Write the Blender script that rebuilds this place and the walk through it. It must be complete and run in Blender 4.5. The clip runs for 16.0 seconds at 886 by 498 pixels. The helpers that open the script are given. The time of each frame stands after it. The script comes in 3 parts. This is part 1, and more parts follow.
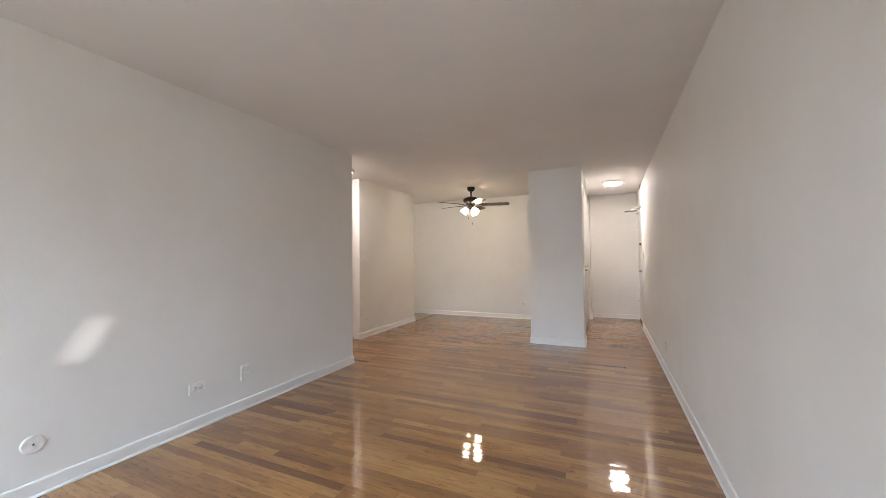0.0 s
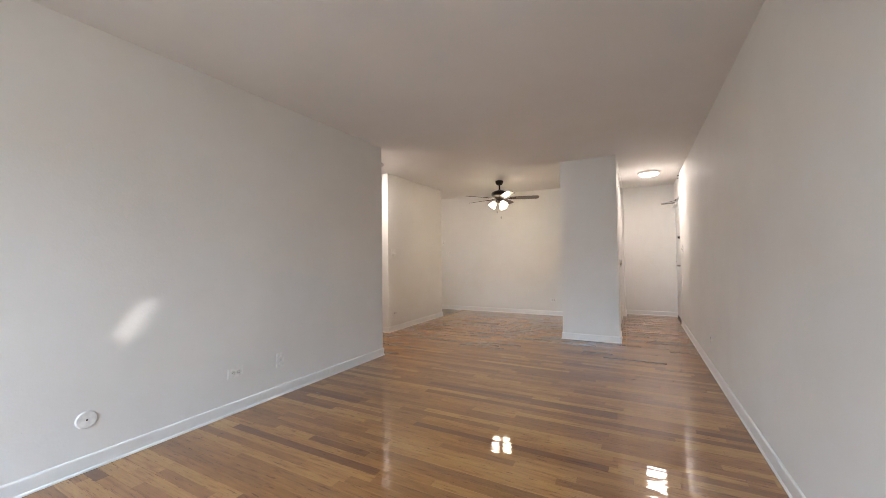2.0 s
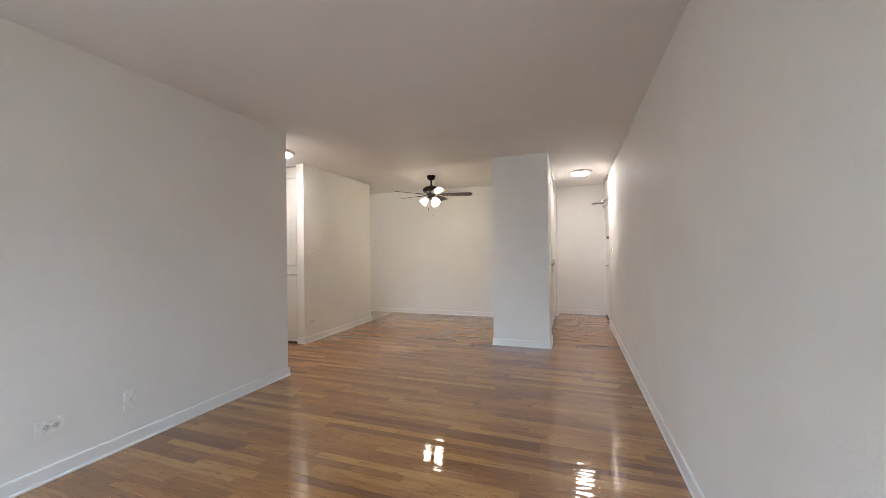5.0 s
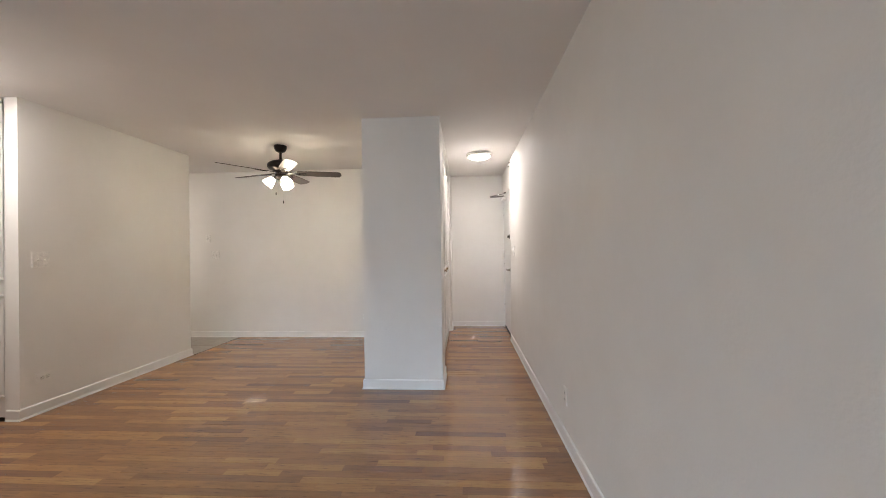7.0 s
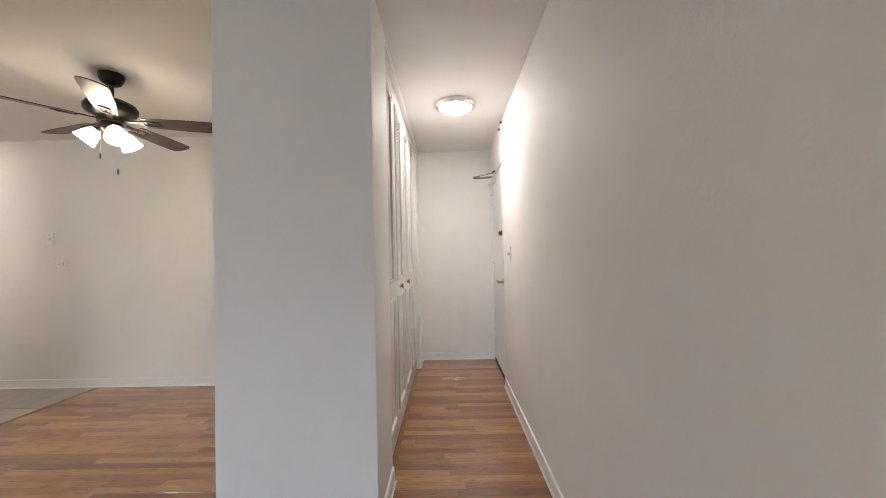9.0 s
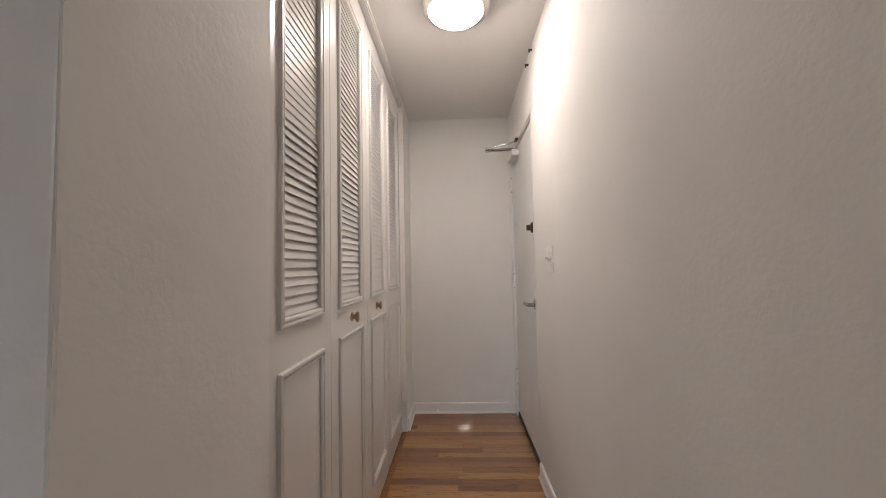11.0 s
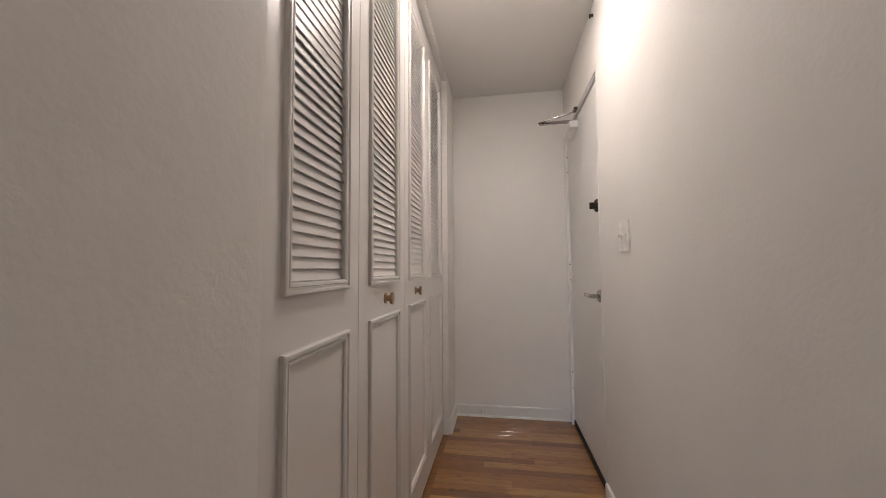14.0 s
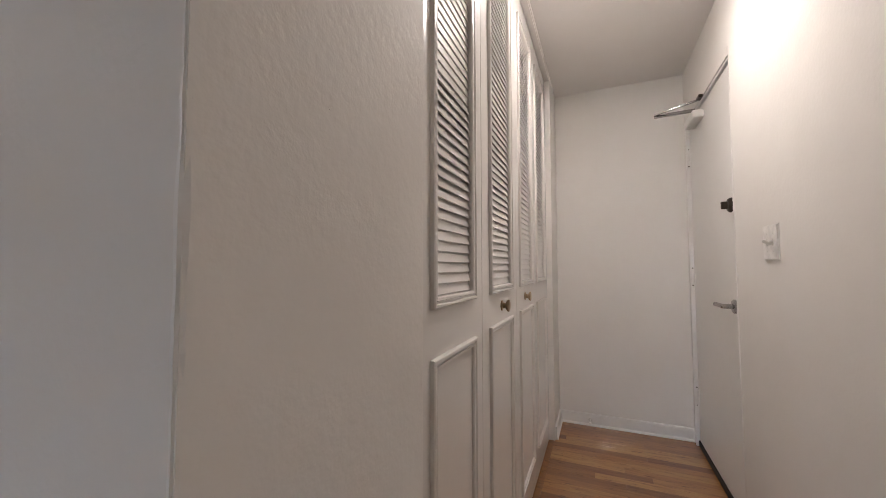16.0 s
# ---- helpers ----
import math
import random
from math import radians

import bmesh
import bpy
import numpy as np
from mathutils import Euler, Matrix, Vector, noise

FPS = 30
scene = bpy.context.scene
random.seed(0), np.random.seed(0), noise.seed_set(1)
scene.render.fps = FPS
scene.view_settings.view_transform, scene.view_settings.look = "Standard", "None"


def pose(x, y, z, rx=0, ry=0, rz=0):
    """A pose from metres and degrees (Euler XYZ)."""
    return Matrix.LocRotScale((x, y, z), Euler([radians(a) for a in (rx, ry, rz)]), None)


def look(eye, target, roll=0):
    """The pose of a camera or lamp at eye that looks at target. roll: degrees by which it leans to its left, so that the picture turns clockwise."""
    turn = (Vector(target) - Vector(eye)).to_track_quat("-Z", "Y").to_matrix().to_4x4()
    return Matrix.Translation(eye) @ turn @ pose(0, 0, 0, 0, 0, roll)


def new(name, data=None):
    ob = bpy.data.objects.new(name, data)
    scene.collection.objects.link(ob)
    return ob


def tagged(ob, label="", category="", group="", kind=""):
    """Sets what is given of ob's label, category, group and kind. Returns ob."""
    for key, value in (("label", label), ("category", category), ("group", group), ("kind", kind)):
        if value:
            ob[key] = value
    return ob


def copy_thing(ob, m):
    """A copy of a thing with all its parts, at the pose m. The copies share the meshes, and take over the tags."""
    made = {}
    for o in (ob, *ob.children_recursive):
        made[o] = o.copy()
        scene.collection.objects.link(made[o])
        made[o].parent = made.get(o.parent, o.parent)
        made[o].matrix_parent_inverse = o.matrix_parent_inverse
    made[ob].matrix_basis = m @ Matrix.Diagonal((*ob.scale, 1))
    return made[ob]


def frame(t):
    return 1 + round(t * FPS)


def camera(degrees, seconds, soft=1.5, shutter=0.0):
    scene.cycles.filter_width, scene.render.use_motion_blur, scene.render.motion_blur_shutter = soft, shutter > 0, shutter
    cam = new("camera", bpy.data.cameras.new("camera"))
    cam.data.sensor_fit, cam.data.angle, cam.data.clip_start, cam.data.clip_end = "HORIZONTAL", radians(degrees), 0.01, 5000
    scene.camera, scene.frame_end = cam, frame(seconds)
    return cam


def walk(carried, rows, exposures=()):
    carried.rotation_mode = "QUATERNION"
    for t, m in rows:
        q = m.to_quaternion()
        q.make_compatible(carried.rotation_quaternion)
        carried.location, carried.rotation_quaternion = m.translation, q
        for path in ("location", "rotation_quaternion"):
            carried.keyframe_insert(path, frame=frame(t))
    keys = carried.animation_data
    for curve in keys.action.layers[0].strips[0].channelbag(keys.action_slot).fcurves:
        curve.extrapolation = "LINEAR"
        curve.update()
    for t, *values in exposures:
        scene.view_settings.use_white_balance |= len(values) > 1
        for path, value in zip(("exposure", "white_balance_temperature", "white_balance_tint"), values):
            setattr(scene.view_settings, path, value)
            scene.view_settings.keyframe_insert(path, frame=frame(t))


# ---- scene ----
cam = camera(101.0, 16.0, soft=0.85)
PATH = [
    (0, (-0.536, -5.207, 1.205), (-1.354, -3.383, 1.254), -0.6),
    (0.5, (-0.587, -5.203, 1.162), (-1.453, -3.402, 1.213), -0.5),
    (1, (-0.589, -5.197, 1.138), (-1.489, -3.412, 1.191), -0.8),
    (1.5, (-0.552, -5.191, 1.148), (-1.482, -3.421, 1.193), -0.7),
    (2, (-0.607, -5.188, 1.116), (-1.547, -3.423, 1.166), -0.7),
    (2.5, (-0.613, -5.165, 1.128), (-1.549, -3.398, 1.176), -0.7),
    (3, (-0.586, -5.125, 1.132), (-1.5, -3.347, 1.183), -0.9),
    (3.2, (-0.55, -5.092, 1.135), (-1.462, -3.313, 1.185), -1.1),
    (5.3, (-0.55, -4.496, 1.22), (-1.087, -2.57, 1.23), -0.7),
    (5.5, (-0.616, -4.349, 1.2), (-1.05, -2.397, 1.211), -0.8),
    (6, (-0.58, -3.965, 1.215), (-0.889, -1.989, 1.218), -1.3),
    (6.5, (-0.638, -3.616, 1.216), (-0.833, -1.626, 1.223), -1.0),
    (7, (-0.627, -3.227, 1.227), (-0.742, -1.231, 1.235), -0.8),
    (7.5, (-0.591, -2.778, 1.226), (-0.66, -0.78, 1.239), -1.0),
    (8, (-0.589, -2.362, 1.198), (-0.635, -0.363, 1.223), -1.0),
    (8.5, (-0.552, -1.971, 1.211), (-0.582, 0.028, 1.237), -0.9),
    (9, (-0.514, -1.577, 1.207), (-0.536, 0.422, 1.242), -1.2),
    (9.5, (-0.508, -1.198, 1.216), (-0.55, 0.801, 1.255), -1.2),
    (10, (-0.488, -0.9, 1.204), (-0.519, 1.1, 1.26), -0.7),
    (10.2, (-0.465, -0.77, 1.175), (-0.505, 1.23, 1.267), -0.8),
    (12.3, (-0.433, -0.013, 1.187), (-0.574, 1.979, 1.294), -0.8),
    (12.5, (-0.438, -0.006, 1.183), (-0.593, 1.984, 1.296), -0.7),
    (13, (-0.447, -0.008, 1.179), (-0.649, 1.979, 1.295), -0.4),
    (13.5, (-0.468, -0.043, 1.116), (-0.712, 1.939, 1.228), -0.4),
    (14, (-0.48, -0.091, 1.087), (-0.79, 1.882, 1.197), -0.4),
    (14.5, (-0.468, -0.112, 1.099), (-0.85, 1.848, 1.201), -0.4),
    (15, (-0.471, -0.12, 1.104), (-0.926, 1.826, 1.202), -0.4),
    (15.5, (-0.488, -0.116, 1.111), (-1.013, 1.812, 1.202), -0.3),
    (16, (-0.548, -0.172, 1.127), (-1.33, 1.667, 1.224), -0.1),
]
walk(cam, [(t, look(eye, target, roll)) for t, eye, target, roll in PATH],
     exposures=[(0, 0.29, 6450, 11.5), (3, 0.29, 6450, 11.5), (5.3, 0.3, 6250, 9.7), (8.5, 0.28, 6200, 10), (9.5, 0.14, 6250, 10.5), (10, -0.1, 6400, 11.5), (12.4, -0.49, 6450, 13.5), (15.2, -0.48, 6450, 13.5), (16, -0.32, 6400, 13.5)])

# ---- world and light ----
H = 2.42            # ceiling height
world = bpy.data.worlds.new("world")
scene.world = world
world.use_nodes = True
wn = world.node_tree.nodes
sky = wn.new("ShaderNodeTexSky")
sky.sky_type, sky.sun_disc = "NISHITA", False
sky.sun_elevation, sky.sun_rotation = radians(40), radians(30)
wn["Background"].inputs["Strength"].default_value = 0.1
world.node_tree.links.new(sky.outputs[0], wn["Background"].inputs["Color"])

sun = new("sun", bpy.data.lights.new("sun", "SUN"))
sun.data.energy, sun.data.angle, sun.data.color = 2.5, radians(0.5), (1.0, 0.95, 0.88)
sun.matrix_world = look((0, 5, 6), (0, 0, 1.5))

XL_WALL = -3.24
WIN = (-3.02, -0.45, 0.55, 2.15)   # window opening in the rear wall: x, x, z, z
REAR = -7.0
skylight = new("window_skylight", bpy.data.lights.new("window_skylight", "AREA"))
skylight.data.shape, skylight.data.size, skylight.data.size_y = "RECTANGLE", 6.5, 4.2
skylight.data.energy, skylight.data.color = 1650, (0.59, 0.78, 1.0)
skylight.matrix_world = look(((WIN[0] + WIN[1]) / 2, REAR - 5.26, 4.7), ((WIN[0] + WIN[1]) / 2, REAR, 1.4))
winlight = new("window_light", bpy.data.lights.new("window_light", "AREA"))
winlight.data.shape, winlight.data.size, winlight.data.size_y = "RECTANGLE", WIN[1] - WIN[0] - 0.1, WIN[3] - WIN[2] - 0.1
winlight.data.energy, winlight.data.color = 20, (0.98, 0.97, 0.94)
winlight.matrix_world = look(((WIN[0] + WIN[1]) / 2, REAR - 0.13, (WIN[2] + WIN[3]) / 2), ((WIN[0] + WIN[1]) / 2, 0, 0.9))
for y, z in ((-4.175, 0.70), (-4.13, 0.77), (-4.085, 0.84)):   # added spots outside stand in for reflected sun; its source is unseen
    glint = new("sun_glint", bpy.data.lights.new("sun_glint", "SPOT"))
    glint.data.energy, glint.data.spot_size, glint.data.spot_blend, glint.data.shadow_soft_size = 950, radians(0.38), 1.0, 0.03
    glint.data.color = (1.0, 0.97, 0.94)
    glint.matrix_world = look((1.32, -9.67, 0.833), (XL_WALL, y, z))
LAMP_GLOW, SHADE_GLOW, BULB_GLOW = 96.0, 24.0, 125.0


# ---- materials ----
def material(name):
    m = bpy.data.materials.new(name)
    m.use_nodes = True
    return m, m.node_tree.nodes, m.node_tree.links, m.node_tree.nodes["Principled BSDF"]


def ramp(nodes, stops):
    r = nodes.new("ShaderNodeValToRGB")
    while len(r.color_ramp.elements) < len(stops):
        r.color_ramp.elements.new(0.5)
    for e, (p, c) in zip(r.color_ramp.elements, stops):
        e.position, e.color = p, (*c, 1)
    return r


def noise_tex(nodes, links, vec, scale, detail=3.0, rough=0.5):
    n = nodes.new("ShaderNodeTexNoise")
    n.inputs["Scale"].default_value, n.inputs["Detail"].default_value, n.inputs["Roughness"].default_value = scale, detail, rough
    if vec is not None:
        links.new(vec, n.inputs["Vector"])
    return n.outputs["Fac"]


def math_node(nodes, links, op, a, b):
    n = nodes.new("ShaderNodeMath")
    n.operation = op
    for i, v in enumerate((a, b)):
        if isinstance(v, (int, float)):
            n.inputs[i].default_value = v
        else:
            links.new(v, n.inputs[i])
    return n.outputs[0]


def bump(nodes, links, bsdf, height, strength, distance):
    b = nodes.new("ShaderNodeBump")
    b.inputs["Strength"].default_value, b.inputs["Distance"].default_value = strength, distance
    links.new(height, b.inputs["Height"])
    links.new(b.outputs[0], bsdf.inputs["Normal"])
    return b


def painted(name, dark, light, rough, stipple=0.0, coarse=0.0, spec=0.5, coat=0.0):
    """Wall or trim paint: a faint mottle, roller stipple and slow unevenness of the plaster."""
    m, n, l, p = material(name)
    pos = n.new("ShaderNodeNewGeometry").outputs["Position"]
    r = ramp(n, [(0.3, dark), (0.7, light)])
    l.new(noise_tex(n, l, pos, 1.3, 5, 0.6), r.inputs[0])
    l.new(r.outputs[0], p.inputs["Base Color"])
    rr = n.new("ShaderNodeMapRange")
    rr.inputs["To Min"].default_value, rr.inputs["To Max"].default_value = rough - 0.06, rough + 0.08
    l.new(noise_tex(n, l, pos, 6, 3), rr.inputs["Value"])
    l.new(rr.outputs[0], p.inputs["Roughness"])
    p.inputs["Specular IOR Level"].default_value = spec
    p.inputs["Coat Weight"].default_value, p.inputs["Coat Roughness"].default_value = coat, 0.06
    if stipple:
        fine = noise_tex(n, l, pos, 85, 3, 0.5)
        slow = math_node(n, l, "MULTIPLY", noise_tex(n, l, pos, 7, 2), coarse)
        v = n.new("ShaderNodeTexVoronoi")
        v.inputs["Scale"].default_value = 8.0
        l.new(pos, v.inputs["Vector"])
        nib = math_node(n, l, "MULTIPLY", math_node(n, l, "LESS_THAN", v.outputs["Distance"], 0.032), 10.0)
        h = math_node(n, l, "ADD", math_node(n, l, "ADD", fine, slow), nib)
        bump(n, l, p, h, stipple, 0.0012)
    return m


def plain(name, color, rough, metal=0.0, grain=0.0):
    m, n, l, p = material(name)
    pos = n.new("ShaderNodeNewGeometry").outputs["Position"]
    c2 = tuple(x * 0.82 for x in color)
    r = ramp(n, [(0.35, c2), (0.65, color)])
    l.new(noise_tex(n, l, pos, 40, 3), r.inputs[0])
    l.new(r.outputs[0], p.inputs["Base Color"])
    p.inputs["Roughness"].default_value, p.inputs["Metallic"].default_value = rough, metal
    if grain:
        bump(n, l, p, noise_tex(n, l, pos, 300, 2), grain, 0.0005)
    return m


def glowing(name, color, strength):
    m, n, l, p = material(name)
    p.inputs["Base Color"].default_value = (0.9, 0.88, 0.84, 1)
    p.inputs["Roughness"].default_value = 0.35
    p.inputs["Emission Color"].default_value = (*color, 1)
    p.inputs["Emission Strength"].default_value = strength
    return m


def oak():
    m, n, l, p = material("oak_floor")
    geo = n.new("ShaderNodeNewGeometry")
    obj = n.new("ShaderNodeObjectInfo")
    rnd = math_node(n, l, "FRACT", math_node(n, l, "ADD", math_node(n, l, "MULTIPLY", geo.outputs["Random Per Island"], 7.31), obj.outputs["Random"]), 0)
    shift = n.new("ShaderNodeCombineXYZ")
    l.new(math_node(n, l, "MULTIPLY", rnd, 37.0), shift.inputs[0])
    l.new(math_node(n, l, "MULTIPLY", rnd, 91.0), shift.inputs[1])
    add = n.new("ShaderNodeVectorMath")
    l.new(geo.outputs["Position"], add.inputs[0])
    l.new(shift.outputs[0], add.inputs[1])
    mp = n.new("ShaderNodeMapping")
    mp.inputs["Scale"].default_value = (3.4, 46, 1)
    l.new(add.outputs[0], mp.inputs["Vector"])
    grain = noise_tex(n, l, mp.outputs[0], 1.6, 6, 0.62)
    mp2 = n.new("ShaderNodeMapping")
    mp2.inputs["Scale"].default_value = (2.6, 17, 1)
    l.new(add.outputs[0], mp2.inputs["Vector"])
    cathedral = noise_tex(n, l, mp2.outputs[0], 2.2, 4, 0.55)
    mp3 = n.new("ShaderNodeMapping")
    mp3.inputs["Scale"].default_value = (6, 260, 1)
    l.new(add.outputs[0], mp3.inputs["Vector"])
    pores = noise_tex(n, l, mp3.outputs[0], 2.0, 2, 0.5)
    tone = ramp(n, [(0.0, (0.155, 0.058, 0.017)), (0.12, (0.225, 0.096, 0.027)), (0.5, (0.288, 0.131, 0.038)), (0.85, (0.385, 0.194, 0.062)), (1.0, (0.20, 0.080, 0.022))])
    l.new(rnd, tone.inputs[0])
    g = ramp(n, [(0.34, (0.52, 0.41, 0.33)), (0.40, (0.80, 0.73, 0.67)), (0.48, (0.96, 0.94, 0.91)), (0.64, (1.12, 1.12, 1.10))])
    l.new(math_node(n, l, "ADD", math_node(n, l, "MULTIPLY", grain, 0.55), math_node(n, l, "MULTIPLY", cathedral, 0.45)), g.inputs[0])
    mix = n.new("ShaderNodeMix")
    mix.data_type, mix.blend_type = "RGBA", "MULTIPLY"
    mix.inputs["Factor"].default_value = 1.0
    l.new(tone.outputs[0], mix.inputs["A"])
    l.new(g.outputs[0], mix.inputs["B"])
    mix2 = n.new("ShaderNodeMix")
    mix2.data_type, mix2.blend_type = "RGBA", "MULTIPLY"
    mix2.inputs["Factor"].default_value = 0.3
    pr = ramp(n, [(0.3, (0.5, 0.42, 0.36)), (0.44, (1, 1, 1))])
    l.new(pores, pr.inputs[0])
    l.new(mix.outputs["Result"], mix2.inputs["A"])
    l.new(pr.outputs[0], mix2.inputs["B"])
    mp4 = n.new("ShaderNodeMapping")
    mp4.inputs["Scale"].default_value = (5.5, 42, 1)
    l.new(add.outputs[0], mp4.inputs["Vector"])
    fl = ramp(n, [(0.60, (1, 1, 1)), (0.68, (0.40, 0.28, 0.21))])
    l.new(noise_tex(n, l, mp4.outputs[0], 1.9, 4, 0.6), fl.inputs[0])
    mix3 = n.new("ShaderNodeMix")
    mix3.data_type, mix3.blend_type = "RGBA", "MULTIPLY"
    mix3.inputs["Factor"].default_value = 0.9
    l.new(mix2.outputs["Result"], mix3.inputs["A"])
    l.new(fl.outputs[0], mix3.inputs["B"])
    l.new(mix3.outputs["Result"], p.inputs["Base Color"])
    p.inputs["Roughness"].default_value = 0.5
    p.inputs["Specular IOR Level"].default_value = 0.12
    p.inputs["Coat IOR"].default_value = 1.85
    p.inputs["Coat Weight"].default_value = 1.0
    wear = n.new("ShaderNodeMapRange")
    wear.inputs["To Min"].default_value, wear.inputs["To Max"].default_value = 0.02, 0.06
    l.new(noise_tex(n, l, geo.outputs["Position"], 2.4, 5, 0.65), wear.inputs["Value"])
    l.new(wear.outputs[0], p.inputs["Coat Roughness"])
    wave = n.new("ShaderNodeMapping")
    wave.inputs["Scale"].default_value = (5, 26, 1)
    l.new(geo.outputs["Position"], wave.inputs["Vector"])
    b = n.new("ShaderNodeBump")
    b.inputs["Strength"].default_value, b.inputs["Distance"].default_value = 0.5, 0.0010
    ripple = n.new("ShaderNodeMapping")
    ripple.inputs["Scale"].default_value = (14, 95, 1)
    l.new(geo.outputs["Position"], ripple.inputs["Vector"])
    fine = math_node(n, l, "MULTIPLY", noise_tex(n, l, ripple.outputs[0], 1.0, 0), 0.28)
    l.new(math_node(n, l, "ADD", noise_tex(n, l, wave.outputs[0], 1.2, 1), fine), b.inputs["Height"])
    l.new(b.outputs[0], p.inputs["Coat Normal"])
    return m


def tile_material():
    m, n, l, p = material("kitchen_tile")
    geo, obj = n.new("ShaderNodeNewGeometry"), n.new("ShaderNodeObjectInfo")
    r = ramp(n, [(0.25, (0.225, 0.195, 0.16)), (0.75, (0.35, 0.315, 0.265))])
    l.new(math_node(n, l, "ADD", math_node(n, l, "MULTIPLY", noise_tex(n, l, geo.outputs["Position"], 9, 6, 0.65), 0.8), math_node(n, l, "MULTIPLY", obj.outputs["Random"], 0.2)), r.inputs[0])
    l.new(r.outputs[0], p.inputs["Base Color"])
    p.inputs["Roughness"].default_value = 0.42
    bump(n, l, p, noise_tex(n, l, geo.outputs["Position"], 30, 4), 0.2, 0.001)
    return m


WALL = painted("wall_paint", (0.74, 0.715, 0.675), (0.79, 0.77, 0.735), 0.6, 0.55, 3.2, 0.1)
CEIL = painted("ceiling_paint", (0.75, 0.725, 0.70), (0.79, 0.77, 0.745), 0.7, 0.3, 2.0, 0.25)
TRIM = painted("trim_paint", (0.75, 0.735, 0.705), (0.80, 0.785, 0.76), 0.3, 0.12, 3.0)
DOOR = painted("closet_paint", (0.70, 0.675, 0.64), (0.75, 0.73, 0.695), 0.3, 0.0, 0.0, 0.4, 0.45)
ENTRY = painted("entry_paint", (0.74, 0.73, 0.70), (0.79, 0.78, 0.755), 0.32, 0.05, 0.6)
IVORY = plain("switch_plastic", (0.84, 0.82, 0.78), 0.3)
SOCKET = plain("socket_plastic", (0.68, 0.66, 0.61), 0.35)
# black of the socket slots, also stands for shade in door gaps
SLOT = plain("slot_black", (0.02, 0.02, 0.02), 0.6)
BRONZE = plain("oil_rubbed_bronze", (0.028, 0.022, 0.02), 0.36, 0.7)
BLADE = plain("blade_walnut", (0.075, 0.052, 0.043), 0.38, 0.0, 0.2)
BRASS = plain("antique_brass", (0.42, 0.31, 0.19), 0.28, 1.0)
NICKEL = plain("brushed_nickel", (0.68, 0.66, 0.63), 0.34, 1.0)
CHROME = plain("satin_chrome", (0.46, 0.45, 0.44), 0.24, 1.0)
DARKMETAL = plain("dark_metal", (0.09, 0.075, 0.06), 0.35, 0.9)
RUBBER = plain("black_rubber", (0.02, 0.018, 0.016), 0.7)
GROUT = plain("grout", (0.16, 0.15, 0.14), 0.9)
SUBFLOOR = plain("subfloor", (0.05, 0.03, 0.018), 0.8)
# greyer than the wall paint: shade inside the closet put into the colour
CLOSET_SHADE = plain("closet_shadow_paint", (0.5, 0.48, 0.45), 0.8)
OAK = oak()
TILE = tile_material()
LAMP = glowing("lamp_diffuser", (1.0, 0.90, 0.83), LAMP_GLOW)
SHADE = glowing("frosted_shade", (1.0, 0.84, 0.60), SHADE_GLOW)
BULB = glowing("bulb_glass", (1.0, 0.86, 0.66), BULB_GLOW)
GLASS, _n, _l, _p = material("window_glass")
_p.inputs["Transmission Weight"].default_value, _p.inputs["Roughness"].default_value = 1.0, 0.0
GROUND = plain("lawn", (0.09, 0.12, 0.05), 0.9)


# ---- mesh helpers ----
def box(bm, x0, x1, y0, y1, z0, z1, bevel=0.0):
    r = bmesh.ops.create_cube(bm, size=1.0, matrix=Matrix.Translation(((x0 + x1) / 2, (y0 + y1) / 2, (z0 + z1) / 2)) @ Matrix.Diagonal((x1 - x0, y1 - y0, z1 - z0, 1)))
    if bevel:
        es = list({e for v in r["verts"] for e in v.link_edges})
        bmesh.ops.bevel(bm, geom=es, offset=bevel, segments=2, affect="EDGES", profile=0.5)
    return bm


def boxes(*rows, bevel=0.0):
    bm = bmesh.new()
    for row in rows:
        box(bm, *row, bevel=bevel)
    return bm


def lathe(profile, segments=32, m=None, bm=None):
    """A turned shape from (radius, height) pairs about z."""
    bm = bm or bmesh.new()
    m = m or Matrix()
    rings = []
    for r, z in profile:
        if r < 1e-6:
            rings.append([bm.verts.new(m @ Vector((0, 0, z)))])
        else:
            rings.append([bm.verts.new(m @ Vector((r * math.cos(2 * math.pi * i / segments), r * math.sin(2 * math.pi * i / segments), z))) for i in range(segments)])
    for a, b in zip(rings, rings[1:]):
        for i in range(segments):
            j = (i + 1) % segments
            if len(a) == 1 and len(b) > 1:
                bm.faces.new((a[0], b[j], b[i]))
            elif len(b) == 1 and len(a) > 1:
                bm.faces.new((a[i], a[j], b[0]))
            elif len(a) > 1:
                bm.faces.new((a[i], a[j], b[j], b[i]))
    bmesh.ops.recalc_face_normals(bm, faces=bm.faces)
    return bm


def mesh_of(name, bm, mat, smooth=False):
    me = bpy.data.meshes.new(name)
    bmesh.ops.recalc_face_normals(bm, faces=bm.faces)
    bm.to_mesh(me)
    bm.free()
    me.materials.append(mat)
    if smooth:
        for f in me.polygons:
            f.use_smooth = True
        me.set_sharp_from_angle(angle=radians(40))
    return me


def part(name, bm, mat, parent, label="", smooth=False):
    ob = new(name, mesh_of(name, bm, mat, smooth))
    ob.parent = parent
    if label:
        ob["label"] = label
    return ob


def thing(name, label, category, m=None, group=""):
    ob = new(name)
    ob.empty_display_size = 0.1
    ob.matrix_basis = m or Matrix()
    return tagged(ob, label, category, group)


def structure(name, bm, mat, label, category):
    return tagged(new(name, mesh_of(name, bm, mat)), label, category, kind="structure")


